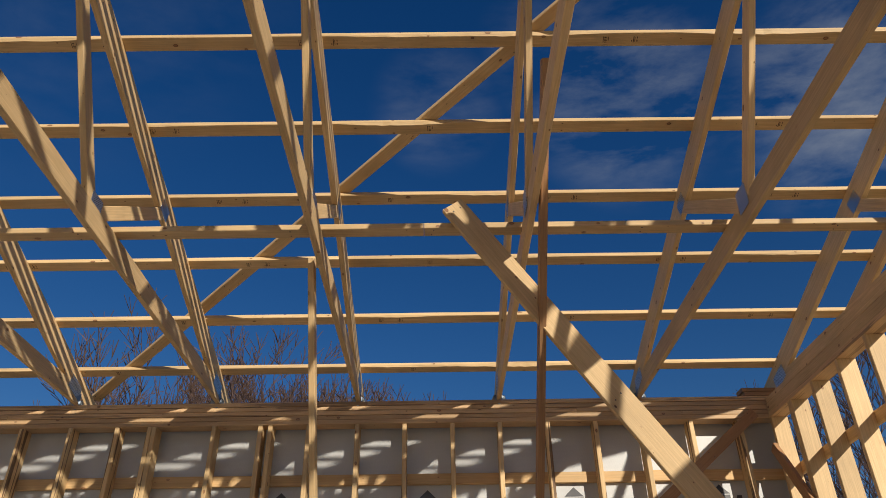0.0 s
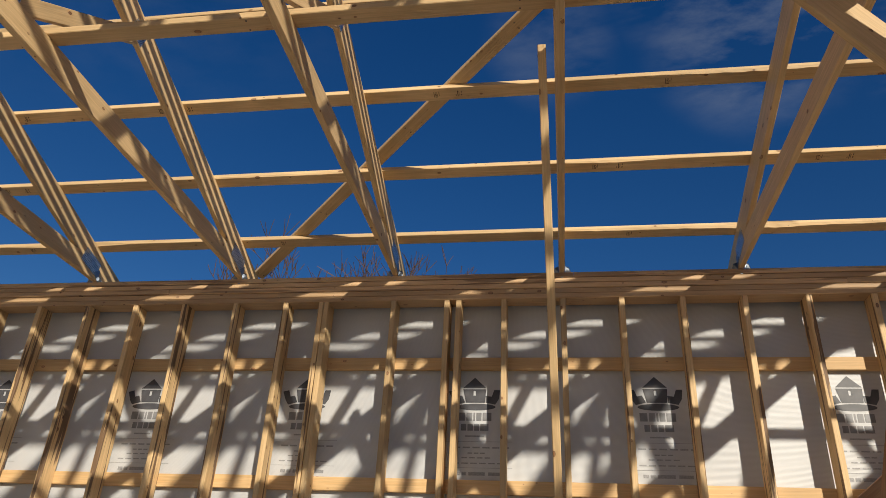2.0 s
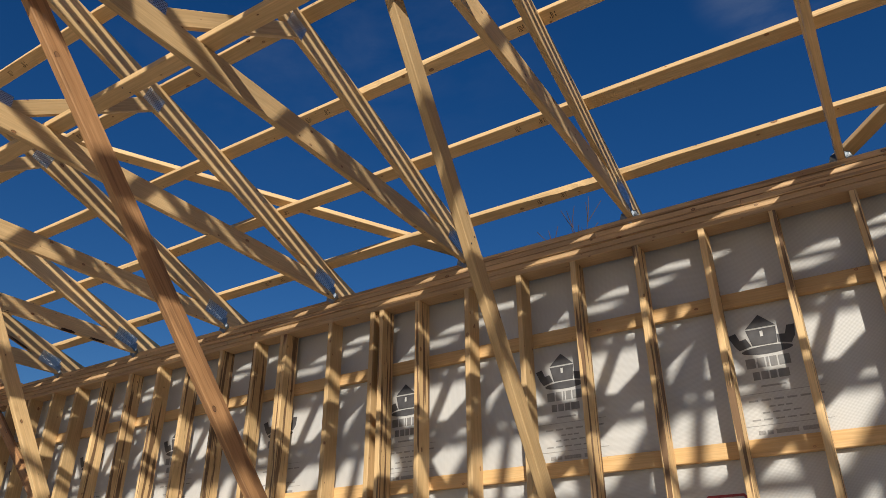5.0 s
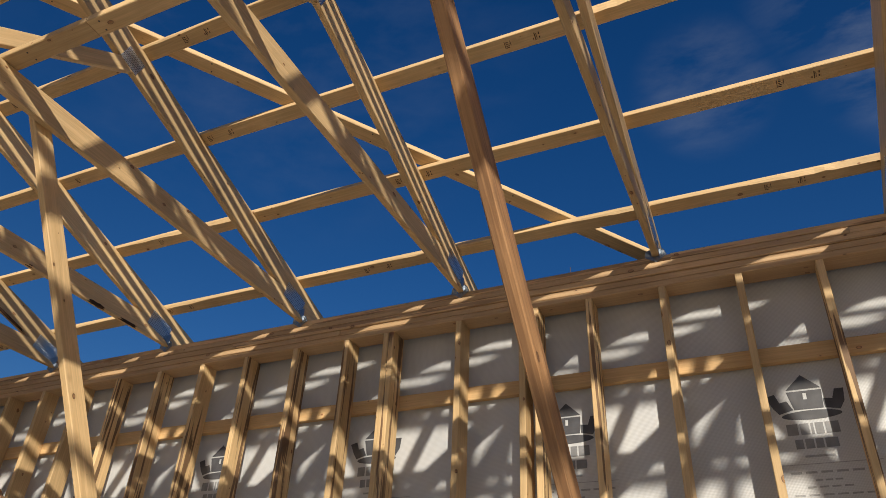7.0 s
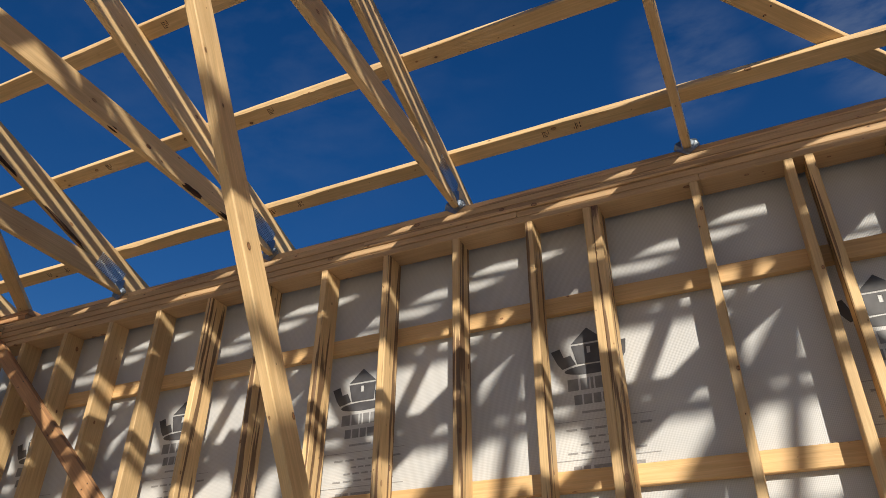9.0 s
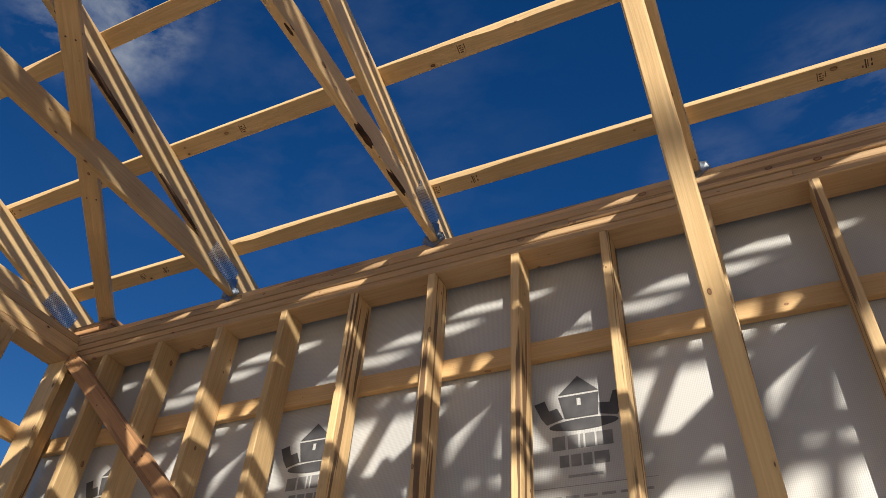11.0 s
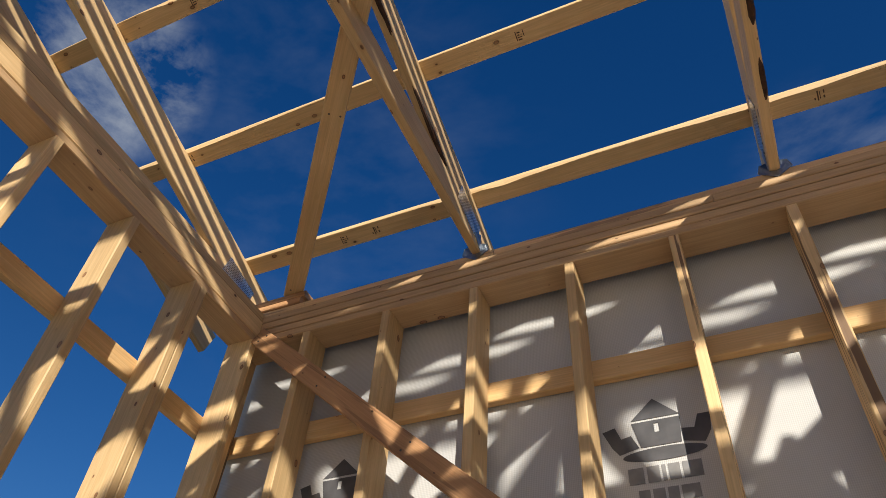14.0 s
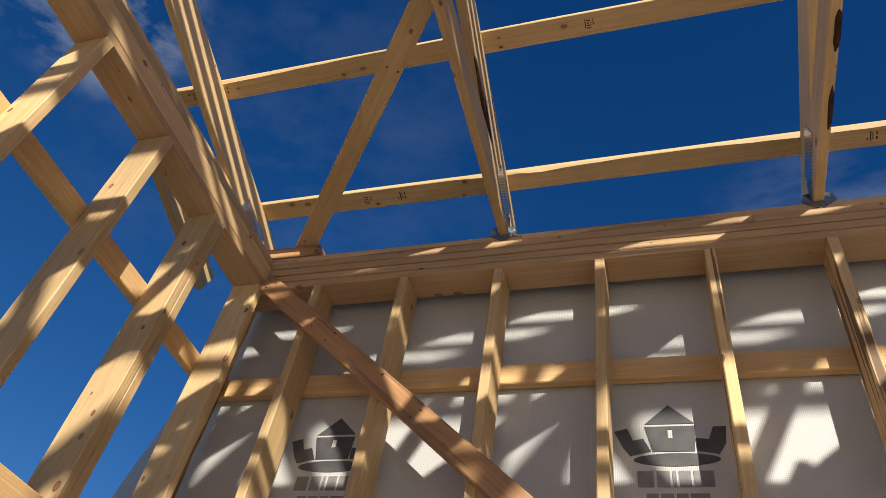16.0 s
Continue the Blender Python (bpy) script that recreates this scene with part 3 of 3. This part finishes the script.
def solid_print(name, shapes, mat, parent, at):
    """Flat print 1 mm thick; shapes are outlines in metres round the logo's middle."""
    bm = bmesh.new()
    for pts in shapes:
        flat(bm, pts, 0.0)
    bmesh.ops.recalc_face_normals(bm, faces=bm.faces)
    geo = bmesh.ops.extrude_face_region(bm, geom=list(bm.faces))
    bmesh.ops.translate(bm, verts=[v for v in geo["geom"] if isinstance(v, bmesh.types.BMVert)], vec=(0, 0.0005, 0))
    bmesh.ops.recalc_face_normals(bm, faces=bm.faces)
    ob = new(name, mesh_of(name, bm, mat))
    ob.matrix_basis = Matrix.Translation(at)
    return hang(ob, parent)


def oval(cx, cz, rx, rz, n=28):
    return [(cx + rx * math.cos(2 * math.pi * i / n), cz + rz * math.sin(2 * math.pi * i / n)) for i in range(n)]


def box(x0, x1, z0, z1):
    return [(x0, z0), (x1, z0), (x1, z1), (x0, z1)]


EMBLEM = [oval(0.0, 0.0, 0.135, 0.0235),
          [(-0.094, 0.134), (0.068, 0.134), (-0.012, 0.209)],
          [(-0.094, 0.125), (-0.020, 0.125), (-0.020, 0.030), (-0.072, 0.030)], [(-0.004, 0.125), (0.068, 0.125), (0.060, 0.030), (-0.004, 0.030)],
          box(-0.020, -0.004, 0.113, 0.125), box(-0.020, -0.004, 0.030, 0.080),
          [(-0.194, 0.109), (-0.150, 0.120), (-0.133, 0.073), (-0.100, 0.080), (-0.077, 0.031), (-0.144, 0.014), (-0.166, 0.045)],
          [(0.065, 0.078), (0.107, 0.073), (0.124, 0.120), (0.165, 0.120), (0.157, 0.056), (0.132, 0.017), (0.066, 0.031)]]


BARS = [box(-0.125 + u, -0.125 + u + w, -0.096, -0.040) for u, w in ((0.0, 0.05), (0.060, 0.040), (0.108, 0.012), (0.128, 0.036), (0.172, 0.06))] + \
       [box(-0.10 + u, -0.10 + u + w, -0.164, -0.118) for u, w in ((0.0, 0.036), (0.044, 0.038), (0.09, 0.034), (0.132, 0.056))]
FINE = [box(-0.22, 0.25, -0.239, -0.2365), box(-0.22, 0.25, -0.412, -0.4095), box(-0.07, 0.06, -0.206, -0.196)] + \
       [box(-0.15 + i * 0.066, -0.10 + i * 0.066, -0.282, -0.272) for i in range(6)] + \
       [box(-0.05 + i * 0.042, -0.018 + i * 0.042, -0.318, -0.310) for i in range(3)] + \
       [box(-0.09 + i * 0.052, -0.052 + i * 0.052, -0.349, -0.341) for i in range(4)] + \
       [box(-0.15 + i * 0.06, -0.105 + i * 0.06, -0.385, -0.377) for i in range(6)] + \
       [box(-0.13 + u, -0.13 + u + w, -0.460, -0.438) for u, w in ((0.0, 0.035), (0.045, 0.03), (0.09, 0.11), (0.22, 0.09))]
OCT = [(0.225 * math.cos(math.pi / 8 + i * math.pi / 4) / math.cos(math.pi / 8), 0.225 * math.sin(math.pi / 8 + i * math.pi / 4) / math.cos(math.pi / 8)) for i in range(8)]


def frame_ring(k0, k1):
    return [[(OCT[i][0] * k0, OCT[i][1] * k0), (OCT[(i + 1) % 8][0] * k0, OCT[(i + 1) % 8][1] * k0), (OCT[(i + 1) % 8][0] * k1, OCT[(i + 1) % 8][1] * k1), (OCT[i][0] * k1, OCT[i][1] * k1)] for i in range(8)]


YW = D6 + T + 0.0030
for i in range(12):
    x = 0.613 + 1.2185 * i
    solid_print("printed_emblem", EMBLEM, INK, wall_north, (x, YW, 2.685 + 0.0052 * x))
    solid_print("printed_bars", BARS, MID_INK, wall_north, (x, YW, 2.685 + 0.0052 * x))
    solid_print("fine_print", FINE, PALE_INK, wall_north, (x, YW, 2.685 + 0.0052 * x))
    solid_print("red_octagon", [[(a * 0.84, b * 0.84) for a, b in OCT]] + frame_ring(0.94, 1.0), RED_INK, wall_north, (x - 0.355, YW, 1.755))


# ---- bare trees behind the building ----
def bare_tree(name, at, height, seed, label, spread=1.0):
    r = random.Random(seed)
    tree = thing(name, at, label, "tree", "bare trees")
    trunk, twigs = bmesh.new(), bmesh.new()

    def limb(bm, a, b, ra, rb, n):
        d = (b - a).normalized()
        u = d.orthogonal().normalized()
        v = d.cross(u)
        lo = [bm.verts.new(a + (u * math.cos(2 * math.pi * i / n) + v * math.sin(2 * math.pi * i / n)) * ra) for i in range(n)]
        hi = [bm.verts.new(b + (u * math.cos(2 * math.pi * i / n) + v * math.sin(2 * math.pi * i / n)) * rb) for i in range(n)]
        for i in range(n):
            j = (i + 1) % n
            bm.faces.new((lo[i], lo[j], hi[j], hi[i]))

    def grow(a, d, length, rad, depth):
        here, rr = a, rad
        steps = 3 if depth < 3 else 2
        for k in range(steps):
            d = (d + Vector((r.uniform(-1, 1), r.uniform(-1, 1), r.uniform(-0.4, 0.9))) * 0.16).normalized()
            there = here + d * length / steps
            limb(trunk if depth < 2 else twigs, here, there, rr, rr * 0.82, 6 if depth < 2 else 3)
            here, rr = there, rr * 0.82
            if depth < 5 and (depth > 0 or k > 0):
                side = Vector((r.uniform(-1, 1), r.uniform(-1, 1), r.uniform(-0.1, 0.8))).normalized()
                grow(here, (d * 0.75 + side * 0.75 * spread).normalized(), length * r.uniform(0.5, 0.72), max(0.017, rr * 0.62), depth + 1)
        if depth < 5:
            for _ in range(2):
                side = Vector((r.uniform(-1, 1), r.uniform(-1, 1), r.uniform(0, 0.8))).normalized()
                grow(here, (d + side * 0.6 * spread).normalized(), length * r.uniform(0.55, 0.75), max(0.017, rr * 0.75), depth + 1)

    grow(Vector((0, 0, -0.3)), Vector((r.uniform(-0.05, 0.05), 0, 1)), height * 0.42, height * 0.016, 0)
    for nm, bm, mat in (("trunk", trunk, BARK), ("crown", twigs, TWIG)):
        ob = new(nm, mesh_of(nm, bm, mat))
        ob.parent = tree
    return tree


for n_, (x, y, hgt) in enumerate(((0.5, 23, 12.2), (3.6, 21, 13.4), (6.6, 22, 13.6), (8.6, 24, 12.4), (-2.0, 27, 13.8), (5.2, 26, 15.2), (2.0, 28, 15.6), (7.6, 28, 15.2), (-5.0, 25, 12.2), (4.6, 23, 13.6), (29.5, 23, 13.5), (36.0, 17, 14.0), (33, 30, 13))):
    bare_tree("bare_tree", (x, y, -0.2), hgt, 31 + n_, "leafless tree with fine reddish brown twigs")


# ---- mill stamps and nails ----
def marks(name, boxes, mat, at, along, normal, parent, label):
    """Flat dark marks on a board: boxes in metres along it and across it, on the face that normal points out of."""
    x, z = Vector(along).normalized(), Vector(normal).normalized()
    y = z.cross(x)
    m = Matrix((x, y, z)).transposed().to_4x4()
    m.translation = Vector(at)
    bm = bmesh.new()
    for u0, u1, v0, v1 in ([k * 1.25 for k in b] for b in boxes):
        bmesh.ops.create_cube(bm, size=1, matrix=Matrix.Translation(((u0 + u1) / 2, (v0 + v1) / 2, 0.0003)) @ Matrix.Diagonal((u1 - u0, v1 - v0, 0.0006, 1)))
    ob = new(name, mesh_of(name, bm, mat))
    ob.matrix_basis = m
    hang(ob, parent)
    return tagged(ob, label)


STAMP_A = [(0.0, 0.003, -0.015, 0.015), (0.006, 0.016, 0.008, 0.012), (0.006, 0.013, 0.000, 0.004), (0.017, 0.022, 0.001, 0.003), (0.006, 0.020, -0.007, -0.004), (0.006, 0.018, -0.015, -0.011), (0.025, 0.0275, -0.006, 0.015)]
STAMP_B = [(0.0, 0.004, -0.012, -0.004), (0.009, 0.013, -0.016, 0.016), (0.016, 0.0185, -0.012, 0.012), (0.026, 0.031, -0.012, -0.003), (0.027, 0.031, 0.004, 0.014)]
purlins = [o for o in bpy.data.objects if o.name.startswith("purlin")]
down = -up
for ob in purlins:
    p = ob.matrix_basis.translation
    if p.y < RIDGE:
        continue
    length = max(v.co.x for v in ob.data.vertices)
    face = p + down * (T / 2)
    u = rnd.uniform(0.2, 1.2)
    while u < length - 0.35:
        for w, shape in ((u, STAMP_A), (u + rnd.uniform(0.13, 0.2), STAMP_B))[: 1 + (rnd.random() < 0.6)]:
            marks("grade_stamp", shape, STAMP, face + Vector((w, 0, 0)), (1, 0, 0), down, ob, "small dark mill stamp")
        u += rnd.uniform(1.0, 2.2)

NAIL = plain("nail_head_steel", (0.10, 0.09, 0.085), 0.5, 0.8, 80.0, 0.2)
bm = bmesh.new()
bmesh.ops.create_cone(bm, cap_ends=True, segments=8, radius1=0.0045, radius2=0.004, depth=0.0022)
NAIL_MESH = mesh_of("nail_head", bm, NAIL)


def nail(ob, u, v, face):
    """A nail head on a board at u along it and v across it; face +1 or -1 for which broad side."""
    o = new("nail_head", NAIL_MESH)
    o.parent = ob
    o.matrix_basis = pose(u, v, face * (T / 2 + 0.0008))
    return o


for ob in list(bpy.data.objects):
    kind = ob.name.split(".")[0]
    if kind in ("diagonal_brace", "corner_brace", "lateral_brace", "roof_brace") and ob.type == "MESH":
        length = max(v.co.x for v in ob.data.vertices)
        m = ob.matrix_basis
        inward = -1 if (m.to_3x3() @ Vector((0, 0, 1))).dot(Vector((1, -4, -6)) if kind == "roof_brace" else Vector((0, -1, -1))) < 0 else 1
        step = {"corner_brace": 0.55, "lateral_brace": BAY, "roof_brace": 1.0, "diagonal_brace": 1.3}[kind]
        u = 0.05
        while u < length:
            for v in (-0.022, 0.024):
                nail(ob, u + rnd.uniform(-0.01, 0.01), v + rnd.uniform(-0.006, 0.006), inward)
            u += step * rnd.uniform(0.9, 1.1)

# strips of bark left on the edges of two trusses
BARKY = plain("dark_bark_edge", (0.05, 0.022, 0.012), 0.9, 0.0, 40.0, 0.5)


def bark_strip(owner, a, b, r, off):
    """A thin sliver of bark along the lower edge of a chord, from a to b."""
    a, b = Vector(a), Vector(b)
    bm = bmesh.new()
    bmesh.ops.create_icosphere(bm, subdivisions=3, radius=1, matrix=Matrix.Diagonal(((b - a).length / 2, r, r, 1)))
    for v in bm.verts:
        v.co.yz *= 1 + 0.35 * noise.noise(Vector((v.co.x * 24, a.y * 9, 2.0)))
    ob = new("bark_edge", mesh_of("bark_edge", bm, BARKY))
    ob.parent = owner
    m = axes(a, b, (1, 0, 0))
    m.translation = (a + b) / 2 + Vector((T / 2 - off, 0, off))
    ob.matrix_basis = m
    tagged(ob, "dark strip of bark along the edge")


for y0, y1, r in ((-0.80, -0.60, 0.0135), (-0.55, -0.28, 0.0115), (-1.30, -1.18, 0.0105)):
    bark_strip(trusses[2], (0, y0, 0), (0, y1, 0), r, 0.008)
low = D8 / math.cos(math.atan(PITCH)) + H
for y0, y1, r in ((-0.75, -0.30, 0.0105), (-1.55, -0.85, 0.0125), (-2.60, -1.70, 0.0115)):
    bark_strip(trusses[1], (0, y0, roof_z(y0) - low), (0, y1, roof_z(y1) - low), r, 0.007)
